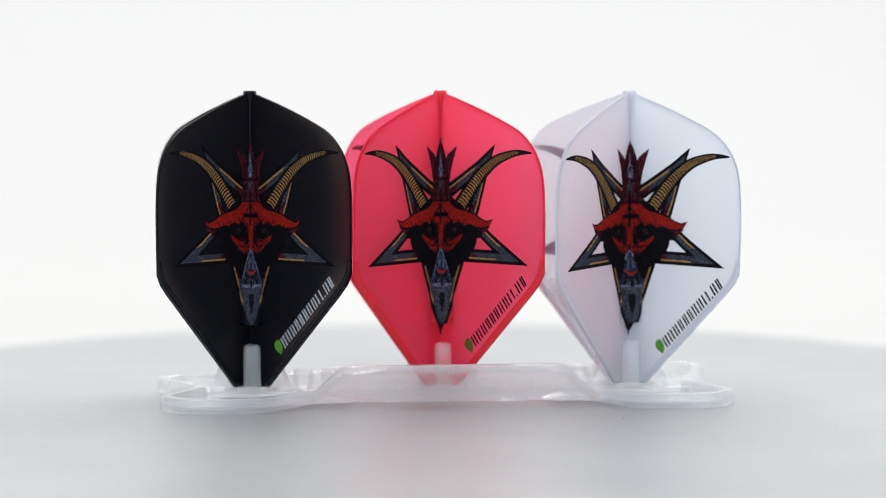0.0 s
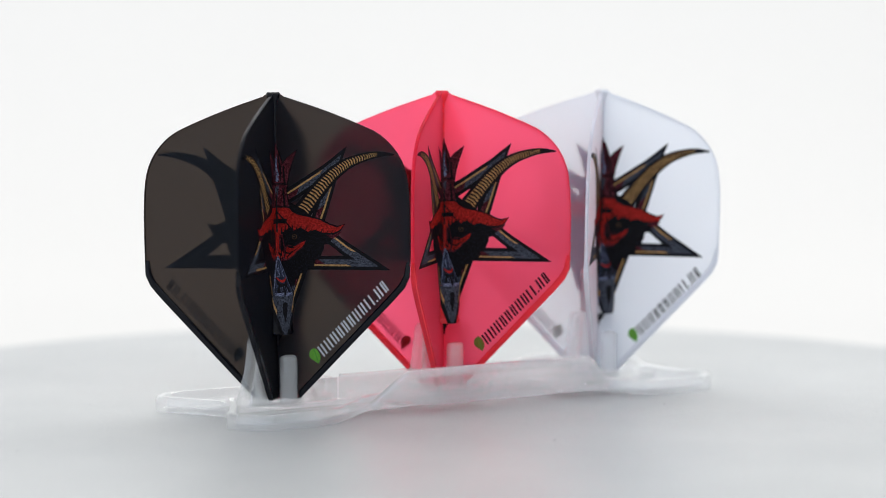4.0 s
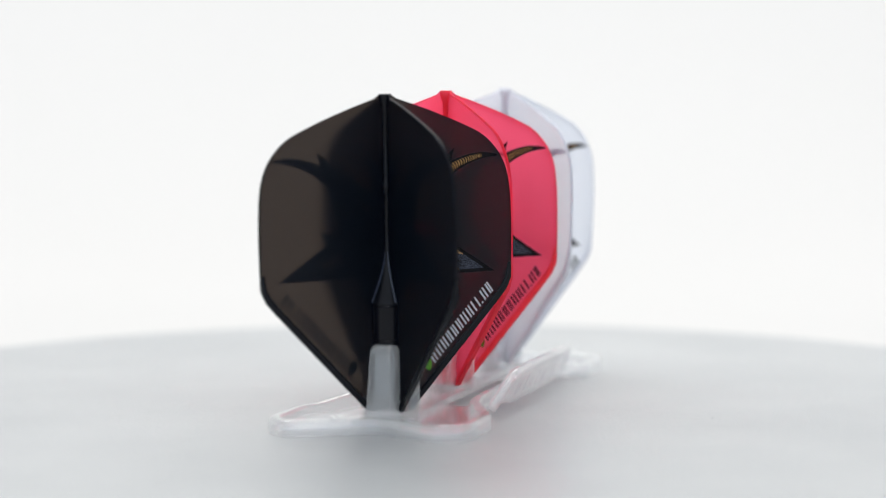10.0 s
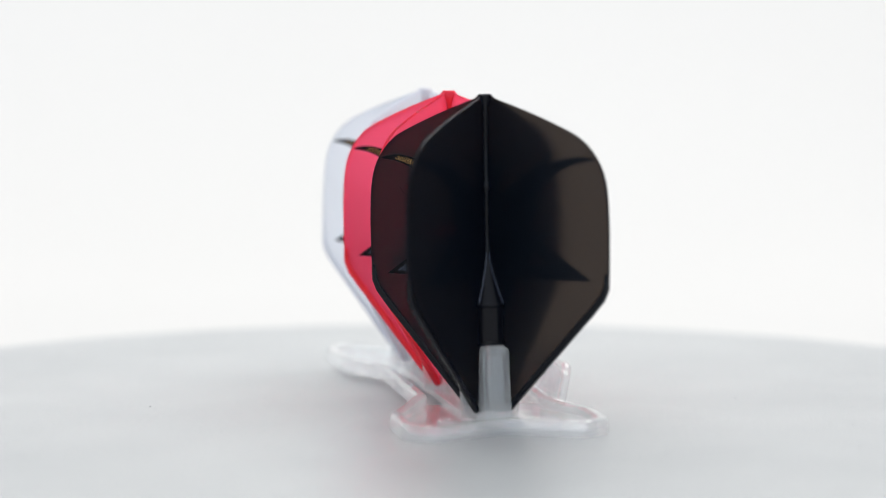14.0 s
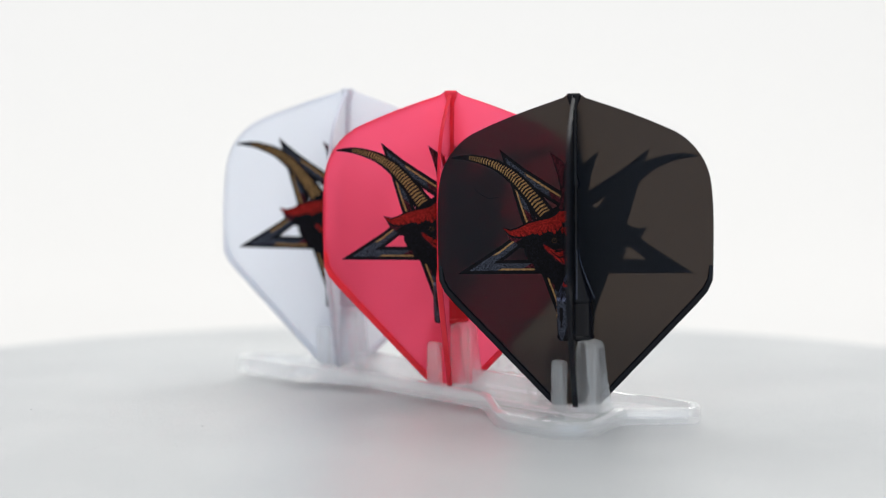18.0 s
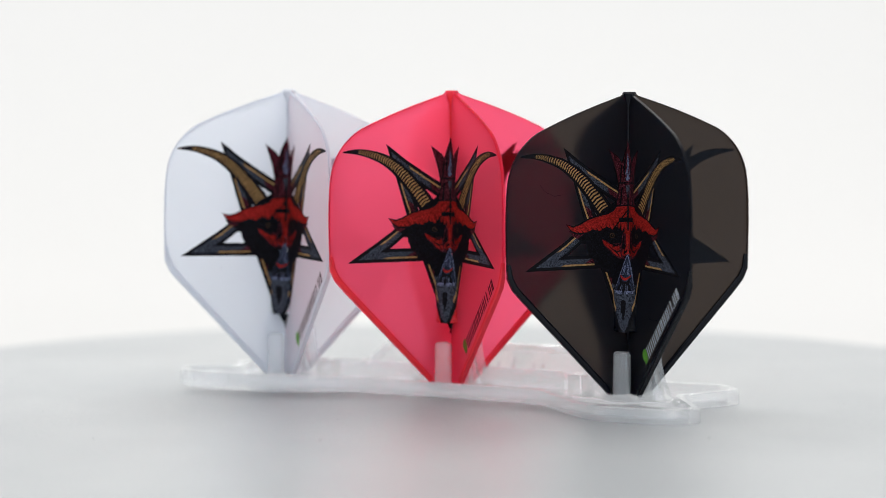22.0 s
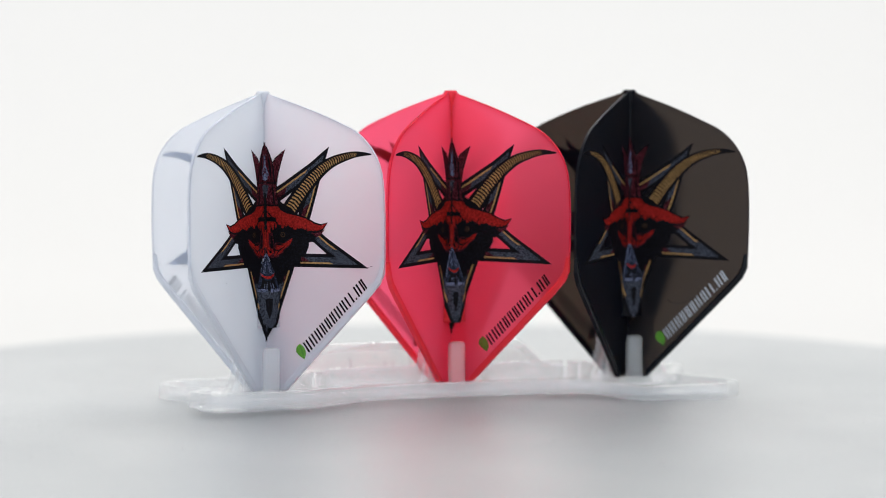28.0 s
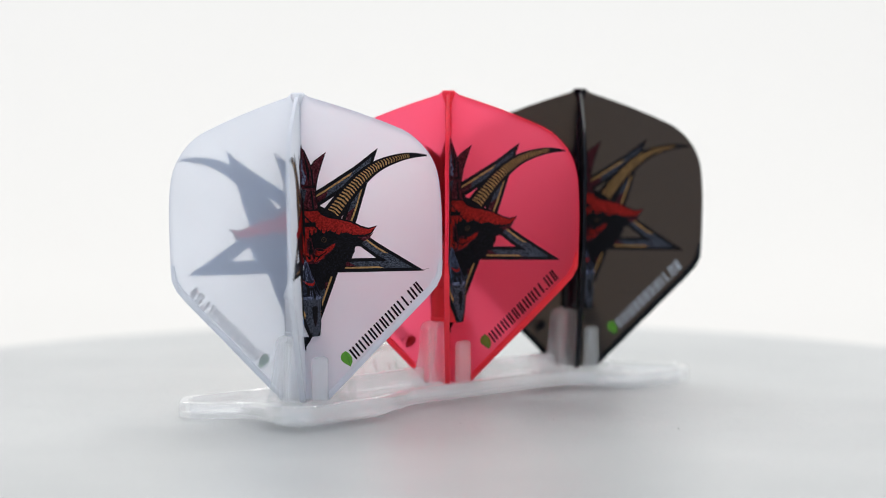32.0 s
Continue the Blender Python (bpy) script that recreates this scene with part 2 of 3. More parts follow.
# ---- dart flights ----
FIN = rounded([(0, 40.05), (1.0, 40.05), (1.35, 39.75), (6.0, 38.2), (10.4, 36.45), (13.9, 34.8), (16.5, 31.4), (17.15, 27.0), (17.1, 18.6), (16.85, 16.3), (15.0, 14.2), (2.9, 1.5), (0, 1.5)], keep=(0, 1, 2, 11, 12), times=2)
HALF = 0.2
PANEL = 0.13


def socket_radius(z):
    if 28.2 < z < 30.3:
        return 0.45 + 0.24 * min(1.0, (z - 28.2) / 0.5, (30.3 - z) / 1.0)
    if z > 20.4:
        return 0.45
    if z > 14.9:
        k = (20.4 - z) / 5.5
        return 0.45 + 1.9 * k ** 1.3
    return 2.36 if z > 9.66 else 0.45


def wrap(q, z, lift, wide):
    """Where a point of the print lies: on the fin, or round the stem and socket. The fin runs along x, its printed side is +y."""
    rho = socket_radius(z) + lift
    x = q / math.sqrt(2)
    y = math.sqrt(max(0.0, rho * rho - x * x))
    if y > x + (HALF + lift) * math.sqrt(2):
        return ((x + y) / math.sqrt(2) / wide, (y - x) / math.sqrt(2), z)
    return (max(q, HALF + lift), HALF + lift, z)


def print_mesh(polys, layer, side, dq=0.0, dz=0.0, wide=1.0):
    """Flat print shapes (q, z) laid on a fin's face. side: 1 for the fin that is printed on +y, -1 for -y."""
    bm = bmesh.new()
    for pts in polys:
        vs = [bm.verts.new((q + math.copysign(dq * min(1.0, abs(q)), q), 0, z + dz)) for q, z in pts]
        bm.faces.new(vs)
    bmesh.ops.triangulate(bm, faces=bm.faces, ngon_method="EAR_CLIP")
    cuts = [((0, 0, 0), (1, 0, 0))] + [((q, 0, 0), (1, 0, 0)) for q in (0.4, 0.8, 1.2, 1.6, 2.0, 2.4, 2.8)] + [((0, 0, zz), (0, 0, 1)) for zz in (9.64, 9.7, 11, 13, 14.9, 15.8, 16.8, 17.8, 18.8, 19.8, 20.4, 28.2, 28.7, 29.3, 30.3)]
    for i, (co, no) in enumerate(cuts):
        bmesh.ops.bisect_plane(bm, geom=bm.verts[:] + bm.edges[:] + bm.faces[:], plane_co=co, plane_no=no, clear_inner=(i == 0))
    lift = 0.010 + 0.007 * layer
    for v in bm.verts:
        x, y, z = wrap(v.co.x if v.co.x > 0.0001 else -0.15, v.co.z, lift, wide)
        v.co = (x, y * side, z)
    return bm


STAR = [(-9.3, 33.45), (0.0, 8.0), (9.3, 33.45), (-14.65, 17.9), (14.65, 17.9)]


def spread(v):
    """The star's sides swell a little near its middle."""
    q = abs(v.x)
    k = min(1.0, q / 1.3) * max(0.0, min(1.0, (9.0 - q) / 3.0))
    return (v.x + math.copysign(0.55 * k, v.x), v.y)


def star_polys():
    """Outer bands, slate tips, inner shades and gold lines of the five-pointed star, over both halves."""
    bands, tips, shades, lines = [], [], [], []
    n = len(STAR)
    c = Vector((0, 22.5))

    def line_shift(p, q, d):
        e = (q - p).normalized()
        m = Vector((-e.y, e.x))
        if (c - p).dot(m) < 0:
            m = -m
        return p + m * d, q + m * d

    def meet(p, q, r, s):
        d1, d2 = q - p, s - r
        k = ((r - p).x * d2.y - (r - p).y * d2.x) / (d1.x * d2.y - d1.y * d2.x)
        return p + d1 * k

    for i in range(n):
        p0, p, q, q1 = (Vector(STAR[j % n]) for j in (i - 1, i, i + 1, i + 2))

        def corner(d, at, other_a, other_b):
            l1, l2 = line_shift(p, q, d), line_shift(other_a, other_b, d)
            return meet(l1[0], l1[1], l2[0], l2[1])

        def quad(d0, d1):
            return [corner(d0, p, p0, p), corner(d0, q, q, q1), corner(d1, q, q, q1), corner(d1, p, p0, p)]

        def strip(d0, d1, s, e, pieces):
            f = quad(d0, d1)
            for k in range(pieces):
                a, b = s + (e - s) * k / pieces, s + (e - s) * (k + 1) / pieces
                yield [spread(v) for v in (f[0].lerp(f[1], a), f[0].lerp(f[1], b), f[3].lerp(f[2], b), f[3].lerp(f[2], a))]

        bands += strip(0.0, 1.75, 0.0, 1.0, 20)
        for s, e in ((0.0, 0.26), (0.74, 1.0)):
            tips += strip(0.42, 1.32, s, e, 6)
        for s, e in ((0.26, 0.42), (0.58, 0.74)):
            shades += strip(0.75, 1.3, s, e, 4)
        for s, e in ((0.13, 0.44), (0.56, 0.87)):
            lines += strip(0.45, 0.67, s, e, 6)
    return bands, tips, shades, lines


HORN = [(3.5, 25.1, 1.15), (5.35, 27.6, 1.0), (7.4, 29.85, 0.86), (9.5, 31.35, 0.66), (11.9, 32.2, 0.45), (13.6, 32.45, 0.27), (15.2, 32.4, 0.04)]


def horn_at(k):
    """Centre, half width and direction of the horn at k from 0 (base) to 1 (tip)."""
    f = k * (len(HORN) - 1)
    i = min(int(f), len(HORN) - 2)
    u = f - i
    p0, p1, p2, p3 = (Vector(HORN[max(0, min(len(HORN) - 1, j))]) for j in (i - 1, i, i + 1, i + 2))
    p = 0.5 * (2 * p1 + (p2 - p0) * u + (2 * p0 - 5 * p1 + 4 * p2 - p3) * u * u + (3 * p1 - p0 - 3 * p2 + p3) * u ** 3)
    d = 0.5 * ((p2 - p0) + 2 * (2 * p0 - 5 * p1 + 4 * p2 - p3) * u + 3 * (3 * p1 - p0 - 3 * p2 + p3) * u * u)
    e = Vector((d.x, d.y)).normalized()
    return Vector((p.x, p.y)), max(p.z, 0.03), Vector((-e.y, e.x)), e


def horn_polys():
    left, right = [], []
    for i in range(29):
        c, w, m, e = horn_at(i / 28)
        left.append(tuple(c + m * (w + 0.05)))
        right.append(tuple(c - m * (w + 0.05)))
    body = [left[i:i + 2] + right[i:i + 2][::-1] for i in range(28)]
    rings = []
    for i in range(34):
        a, b = 0.03 + i * 0.0222, 0.03 + i * 0.0222 + 0.0112 - 0.00012 * i
        c, w, m, e = horn_at(a)
        c2, w2, m2, e2 = horn_at(b)
        w, w2 = w * 0.66, w2 * 0.66
        bow = e * 0.14
        rings.append([tuple(c + m * w), tuple(c + bow), tuple(c - m * w), tuple(c2 - m2 * w2), tuple(c2 + bow), tuple(c2 + m2 * w2)])
    return body, rings


FOREHEAD = [(0, 25.75), (1.9, 25.7), (2.3, 25.2), (3.1, 24.8), (4.6, 24.5), (5.9, 24.15), (7.0, 23.55), (8.0, 23.25), (8.85, 23.6), (8.2, 22.85), (7.4, 22.55), (6.1, 22.6), (5.2, 22.95), (4.3, 22.7), (3.3, 23.25), (2.5, 22.85), (2.0, 23.25), (1.2, 22.7), (0.9, 22.95), (0.65, 22.2), (0, 22.2)]
EAR_SHADE = [(8.6, 22.85), (8.0, 22.1), (7.4, 21.8), (6.9, 22.1), (6.3, 22.6), (7.4, 22.5), (8.3, 22.65)]
BRIDGE = [(0, 22.4), (0.6, 22.4), (0.42, 21.2), (0.6, 20.5), (1.1, 20.05), (1.2, 19.6), (0.7, 19.25), (0, 19.4)]
BRIDGE_SHADE = [(0, 22.6), (1.0, 22.5), (0.8, 21.2), (1.2, 20.6), (1.7, 20.0), (1.6, 19.3), (0.8, 18.9), (0, 18.9)]
CHEEK = [(3.9, 21.55), (3.4, 20.7), (2.7, 20.2), (2.0, 19.5), (1.3, 19.2), (1.5, 19.8), (1.9, 20.3), (1.55, 20.7), (2.2, 20.85), (3.0, 21.0)]
FACE_LINES = [[(1.55, 20.55), (1.75, 20.6), (3.0, 21.35), (2.8, 20.95)], [(1.9, 20.0), (2.1, 19.9), (3.3, 20.9), (3.05, 20.75)], [(1.5, 19.45), (1.65, 19.4), (2.3, 20.25), (2.1, 20.2)], [(0.75, 20.9), (0.9, 20.85), (0.95, 19.6), (0.8, 19.6)], [(0.2, 23.2), (0.45, 23.0), (0.3, 20.6), (0.15, 20.4)], [(0.8, 21.9), (1.0, 21.9), (1.2, 20.4), (0.95, 20.2)], [(1.7, 20.9), (2.6, 20.75), (2.5, 20.6), (1.75, 20.65)], [(1.3, 20.2), (2.1, 19.95), (2.0, 19.8), (1.4, 19.95)], [(0.5, 20.2), (0.95, 19.75), (0.85, 19.55), (0.45, 19.9)]]
MUZZLE = [(0, 19.3), (0.5, 18.5), (0.85, 17.5), (1.7, 15.25), (1.45, 15.05), (0.9, 15.9), (1.05, 16.9), (0.5, 16.2), (0, 16.1)]
# pale sides of the muzzle, which also paint in the socket ridges' highlight
MUZZLE_EDGE_SHINE = [(0, 19.6), (0.25, 19.3), (0.75, 18.3), (1.2, 17.1), (2.1, 15.1), (1.85, 15.1), (1.05, 16.9), (0.6, 18.2), (0.1, 19.2), (0, 19.2)]
STREAKS = [[(q, z), (q + 0.1, z - 0.1), (q + 0.25, z - d), (q + 0.15, z - d)] for q, z, d in ((0.1, 18.6, 1.3), (0.35, 18.2, 1.2), (0.2, 17.6, 0.6), (0.7, 17.2, 0.5), (0.15, 15.9, 0.8), (0.5, 15.8, 0.7))]
CHIN_BASE = [(0, 18.2), (3.3, 17.6), (2.4, 14.6), (1.2, 10.6), (0, 9.6)]
CHIN = [(0, 14.8), (1.75, 14.85), (1.6, 13.6), (1.15, 11.6), (0.85, 10.45), (0, 10.4)]
CHIN_TOP = [(0.2, 15.05), (1.8, 15.05), (1.75, 14.7), (0.2, 14.6)]
CHIN_CORE = [(0, 13.9), (0.5, 13.7), (0.4, 12.3), (0, 11.2)]
MOUTH = [(0, 16.62), (0.5, 16.72), (1.05, 17.05), (0.85, 16.65), (0.4, 16.38), (0, 16.3)]
CROWN = [(0, 34.0), (0.45, 33.2), (0.85, 32.0), (1.15, 31.2), (1.6, 31.9), (2.95, 33.0), (2.35, 31.5), (1.9, 30.0), (1.65, 28.6), (1.6, 27.4), (2.0, 25.7), (0, 25.5)]
CROWN_FOLDS = [[(1.1, 31.0), (1.3, 31.0), (1.5, 28.8), (1.3, 28.8)], [(0.5, 32.6), (0.62, 32.4), (1.0, 30.6), (0.85, 28.9), (0.7, 30.6)], [(1.05, 28.2), (1.25, 28.2), (1.5, 25.8), (1.25, 25.8)], [(0, 28.85), (1.65, 28.8), (1.65, 28.62), (0, 28.67)]]
# printed flame and shaft; their paler ink also paints the stem's bluish highlight
FLAME_SHINE = [(0, 32.6), (0.3, 31.1), (0.68, 29.9), (0.55, 29.3), (0, 29.0)]
SHAFT_SHINE = [(0, 28.5), (0.65, 28.4), (0.45, 27.0), (0.2, 26.2), (0, 26.2)]


def furred(points, jag, seed):
    """Breaks the sides of a shape into small tufts."""
    rnd = random.Random(seed)
    out = []
    for i, p in enumerate(points):
        a, b = Vector(p), Vector(points[(i + 1) % len(points)])
        out.append(tuple(a))
        n = int((b - a).length / 0.45)
        e = (b - a).normalized() if n else None
        for k in range(1, n):
            q = a.lerp(b, k / n)
            if q.x > 0.3:
                m = Vector((-e.y, e.x)) * (jag if k % 2 else -jag) * rnd.uniform(0.4, 1.2)
                q = q + m
            out.append(tuple(q))
    return out


# dark tufts of fur that reach up into the red of the forehead
BROW = [[(q - 0.16, z - 0.35), (q + 0.16, z - 0.3), (q + d, z + h)] for q, z, d, h in ((0.95, 22.75, -0.1, 0.7), (1.35, 22.8, 0.05, 0.95), (1.75, 23.05, 0.1, 0.75), (2.2, 22.95, 0.2, 0.9), (2.7, 22.95, 0.3, 0.7), (3.2, 23.15, 0.35, 0.45), (3.8, 22.95, 0.4, 0.5), (4.4, 22.75, 0.5, 0.55), (5.0, 22.85, 0.5, 0.35), (5.7, 22.75, 0.5, 0.3), (6.4, 22.6, 0.5, 0.35), (7.0, 22.6, 0.5, 0.3))]
FACE = furred([(0, 23.4), (4.4, 23.5), (7.7, 22.7), (7.2, 21.6), (6.3, 21.1), (6.0, 20.0), (5.1, 18.9), (4.1, 17.8), (2.6, 16.6), (1.9, 15.0), (0, 14.6)], 0.26, 5)


def outline(points, d):
    """A narrow border round a shape."""
    wide = outset(points, d)
    n = len(points)
    return [[points[i], points[(i + 1) % n], wide[(i + 1) % n], wide[i]] for i in range(n) if points[i][0] > 0.01 or points[(i + 1) % n][0] > 0.01]


def circle(cx, cz, r, n=14):
    return [(cx + r * math.cos(2 * math.pi * i / n), cz + r * math.sin(2 * math.pi * i / n)) for i in range(n)]


def logo_polys():
    """Slanting row of plain bars beside the lower edge, in place of lettering: two thin bars for each character."""
    a, b = Vector((6.1, 6.8)), Vector((14.5, 15.45))
    e = (b - a).normalized()
    up = Vector((-e.y, e.x)) * 1.45 + e * 0.25
    cells = (0.84, 0.88, 0.82, 0.74, 0.74, 0.74, 0.84, 0.8, 1.1, 0.22, 0.84, 0.68)
    gap = ((b - a).length - sum(cells)) / (len(cells) - 1)
    out, s = [], 0.0
    for w in cells:
        strokes = ((0.04, 0.29, 1.0), (w - 0.3, w - 0.05, 1.0)) if w > 0.3 else ((0.0, w, 0.16),)
        for s0, s1, high in strokes:
            p, q, h = a + e * (s + s0), a + e * (s + s1), up * high
            out.append([tuple(p), tuple(q), tuple(q + h), tuple(p + h)])
        s += w + gap
    return out


LEAF = rounded([(5.45, 5.95), (5.75, 6.75), (5.4, 7.6), (4.85, 7.95), (4.3, 7.55), (4.25, 6.7)], keep=(0, 3), times=1)
LEAF_RIB = [(5.4, 6.05), (5.44, 6.15), (4.9, 7.75), (4.82, 7.72)]


def print_layers(text_ink, leaf_ink, base_inks, with_logo):
    bands, tips, shades, lines = star_polys()
    body, rings = horn_polys()
    out = [
        ("ink_base_print", bands + body + [FACE, CHIN_BASE, CROWN], base_inks[0], -0.5), ("forehead_base_print", [FOREHEAD], base_inks[1], -0.9),
        ("star_print", bands, INK_BLACK, 0), ("star_tips_print", tips, INK_SLATE, 1), ("star_shade_print", shades, INK_MAROON, 1), ("star_lines_print", lines, INK_GOLD, 2),
        ("horn_print", body, INK_BLACK, 3), ("horn_rings_print", rings, INK_GOLD, 4),
        ("crown_outline_print", outline(CROWN, 0.26), INK_BLACK, 4), ("crown_print", [CROWN], INK_MAROON, 3), ("crown_folds_print", CROWN_FOLDS, INK_BLACK, 5), ("flame_shine_print", [FLAME_SHINE], INK_BLUE, 6), ("shaft_shine_print", [SHAFT_SHINE], INK_SLATE, 6),
        ("face_print", [CHIN_BASE], INK_BLACK, 0), ("fur_print", [FACE], INK_BLACK, 4), ("forehead_outline_print", outline(FOREHEAD[:16], 0.4), INK_BLACK, 6), ("forehead_print", [FOREHEAD], INK_RED, 5), ("brow_print", BROW, INK_BLACK, 6.5), ("ear_shade_print", [EAR_SHADE], INK_MAROON, 5),
        ("bridge_print", [BRIDGE], INK_RED, 6), ("cheek_shade_print", [furred(outset(CHEEK, 0.28), 0.16, 13), furred(BRIDGE_SHADE, 0.12, 14)], INK_MAROON, 4.5), ("cheek_print", [furred(CHEEK, 0.13, 9)], INK_RED, 5), ("face_lines_print", FACE_LINES, INK_BLACK, 7), ("eye_ring_print", [circle(2.55, 22.05, 0.33)], INK_BRONZE, 6), ("eye_print", [circle(2.55, 22.05, 0.26)], INK_BLACK, 7), ("eye_glint_print", [circle(2.5, 22.08, 0.08, 8)], INK_BRONZE, 8),
        ("muzzle_print", [MUZZLE], INK_NIGHT, 6), ("muzzle_edge_shine_print", [MUZZLE_EDGE_SHINE], INK_BLUE, 7), ("muzzle_streaks_print", STREAKS, INK_BLUE, 8), ("chin_print", [CHIN], INK_SLATE, 6), ("chin_top_print", [CHIN_TOP], INK_BLUE, 7), ("chin_core_print", [CHIN_CORE], INK_BLACK, 7), ("mouth_print", [MOUTH], INK_RED, 9),
        ("cross_print", [[(0, 22.6), (0.4, 22.6), (0.46, 24.5), (0.36, 27.2), (0, 27.4)], [(0.4, 23.72), (1.6, 23.72), (1.6, 24.3), (0.4, 24.3)]], INK_BLACK, 9),
    ]
    if with_logo:
        out += [*[("lettering_bar", [q], text_ink, 1) for q in logo_polys()], ("leaf_base_mark", [LEAF], leaf_ink, -0.5), ("leaf_mark", [LEAF], leaf_ink, 1), ("leaf_rib_mark", [LEAF_RIB], INK_LEAF, 2)]
    return out


def rim_mesh():
    """Thick bead along the fin's lower edge."""
    outer = [(17.06, 18.9), (16.95, 17.0), (16.3, 15.6), (15.0, 14.1), (2.95, 1.5)]
    inner = [(16.55, 18.9), (16.3, 17.2), (15.7, 16.1), (14.5, 14.75), (2.95, 2.55)]
    bm = bmesh.new()
    prof = ((0.0, 0.28), (0.25, 0.36), (0.75, 0.36), (1.0, 0.23))
    for s in (1, -1):
        rows = []
        for j, (o, i) in enumerate(zip(outer, inner)):
            h = 0.55 if j == 0 else 1.0
            rows.append([bm.verts.new((o[0] + (i[0] - o[0]) * k + (0.04 if k == 0 else 0), s * d * h, o[1] + (i[1] - o[1]) * k)) for k, d in prof])
        for a, b in zip(rows, rows[1:]):
            for k in range(3):
                bm.faces.new((a[k], a[k + 1], b[k + 1], b[k]))
        if s == 1:
            first = rows
        else:
            for (a, b), (c, d) in zip(zip(first, first[1:]), zip(rows, rows[1:])):
                bm.faces.new((a[0], b[0], d[0], c[0]))
                bm.faces.new((a[3], b[3], d[3], c[3]))
            bm.faces.new(first[0] + rows[0][::-1])
            bm.faces.new(first[-1] + rows[-1][::-1])
    bmesh.ops.recalc_face_normals(bm, faces=bm.faces)
    return bm


def bead_mesh():
    """Narrow thicker edge along the fin's top and outer side."""
    inner = outset(FIN, -0.17)
    bm = bmesh.new()
    runs = [i for i in range(len(FIN) - 1) if FIN[i][0] > 1.3 and FIN[i][1] > 18.0 and FIN[i + 1][0] > 1.3]
    for i in runs:
        prism([FIN[i], FIN[i + 1], inner[i + 1], inner[i]], -HALF - 0.015, HALF + 0.015, bm)
    bmesh.ops.remove_doubles(bm, verts=bm.verts, dist=0.0005)
    return bm


def fillet_mesh(side):
    """Thin ridge where the socket's flare runs into a fin, on the plain side."""
    bm = bmesh.new()
    rings = []
    for i in range(15):
        z = 21.0 - 6.1 * i / 14
        r, y = socket_radius(z) * 0.97 + 0.05, -side * (HALF + 0.02)
        w = 0.07 + 0.07 * i / 14
        rings.append([bm.verts.new((r + w * math.cos(k * math.pi / 3), y + w * math.sin(k * math.pi / 3), z)) for k in range(6)])
    for a, b in zip(rings, rings[1:]):
        for k in range(6):
            bm.faces.new((a[k], a[(k + 1) % 6], b[(k + 1) % 6], b[k]))
    bm.faces.new(rings[0])
    bm.faces.new(rings[-1])
    bmesh.ops.recalc_face_normals(bm, faces=bm.faces)
    return bm


def build_flight(mat, text_ink, leaf_ink, base_inks, angles, widths, label, shift=(0.0, 0.0)):
    thing = new("dart_flight")
    tagged(thing, label, "dart flight", "dart flights in the holder")
    shared = {}
    for a, wide, side in zip(angles, widths, (1, -1, 1, -1)):
        near, far = sorted((side * HALF, side * (HALF - PANEL)))
        fin = part("fin", prism(FIN, near, far), mat[0], thing)
        fin.rotation_euler, fin.scale = (0, 0, radians(a)), (wide, 1, 1)
        part("rim", rim_mesh(), mat[1], fin)
        part("edge_bead", bead_mesh(), mat[0], fin)
        # the ridge's highlight is in its material's lighter colour
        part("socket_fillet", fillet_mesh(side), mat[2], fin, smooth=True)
        for name, polys, im, layer in print_layers(text_ink, leaf_ink, base_inks, side == -1):
            key = (name, side, polys[0][0], wide)
            if key not in shared:
                shared[key] = part(name, print_mesh(polys, layer, side, -side * shift[0], shift[1], wide), im, fin)
            else:
                ob = new(name, shared[key].data)
                ob.parent = fin
    stem = [(0.05, 40.3), (0.75, 40.3), (0.9, 40.1), (0.8, 39.6), (0.42, 38.6), (0.36, 30.3), (0.6, 29.3), (0.62, 29.0), (0.58, 28.7), (0.36, 28.2), (0.38, 20.4)]
    for i in range(1, 9):
        z = 20.4 - 5.5 * i / 8
        stem.append((socket_radius(z), z))
    stem += [(2.38, 14.75), (2.36, 14.5), (2.24, 14.35), (2.24, 10.3), (2.34, 10.2), (2.34, 9.9), (2.15, 9.7), (0.3, 9.6)]
    part("stem", lathe(stem, 32), mat[1], thing, smooth=True)
    return thing


# ---- holder ----
GATE = (-28.4, 5.3)
FOOT = [(-33.0, -1.2), (-38.0, -9.8), (-34.8, -13.6), (-25.5, -13.6), (-18.5, -10.0), (18.3, -10.4), (24.5, -13.6), (34.0, -13.6), (37.4, -9.5), (32.8, -1.2), (36.4, 7.6), (33.8, 11.4), (20.5, 11.0), (12.0, 6.6), (-16.3, 7.0), (-25.5, 12.0), (-35.8, 12.0), (-38.8, 8.6)]


def soften(points, reach):
    """Rounds each corner of a closed polygon over a short reach."""
    out = []
    for i, p in enumerate(points):
        p, a, b = Vector(p), Vector(points[i - 1]), Vector(points[(i + 1) % len(points)])
        s0, s1 = p + (a - p).normalized() * reach, p + (b - p).normalized() * reach
        for k in range(5):
            t = k / 4
            out.append(tuple(s0 * (1 - t) ** 2 + p * 2 * t * (1 - t) + s1 * t * t))
    return out


def foot_loop(d):
    """The foot's outline, set inwards by d, with points along its straight sides too."""
    pts = soften(outset(FOOT, -d), 1.6 - 0.25 * d)
    out = []
    for i, p in enumerate(pts):
        out.append(p)
        if i % 5 == 4:
            q = pts[(i + 1) % len(pts)]
            out += [(p[0] + (q[0] - p[0]) * k / 8, p[1] + (q[1] - p[1]) * k / 8) for k in range(1, 8)]
    return out


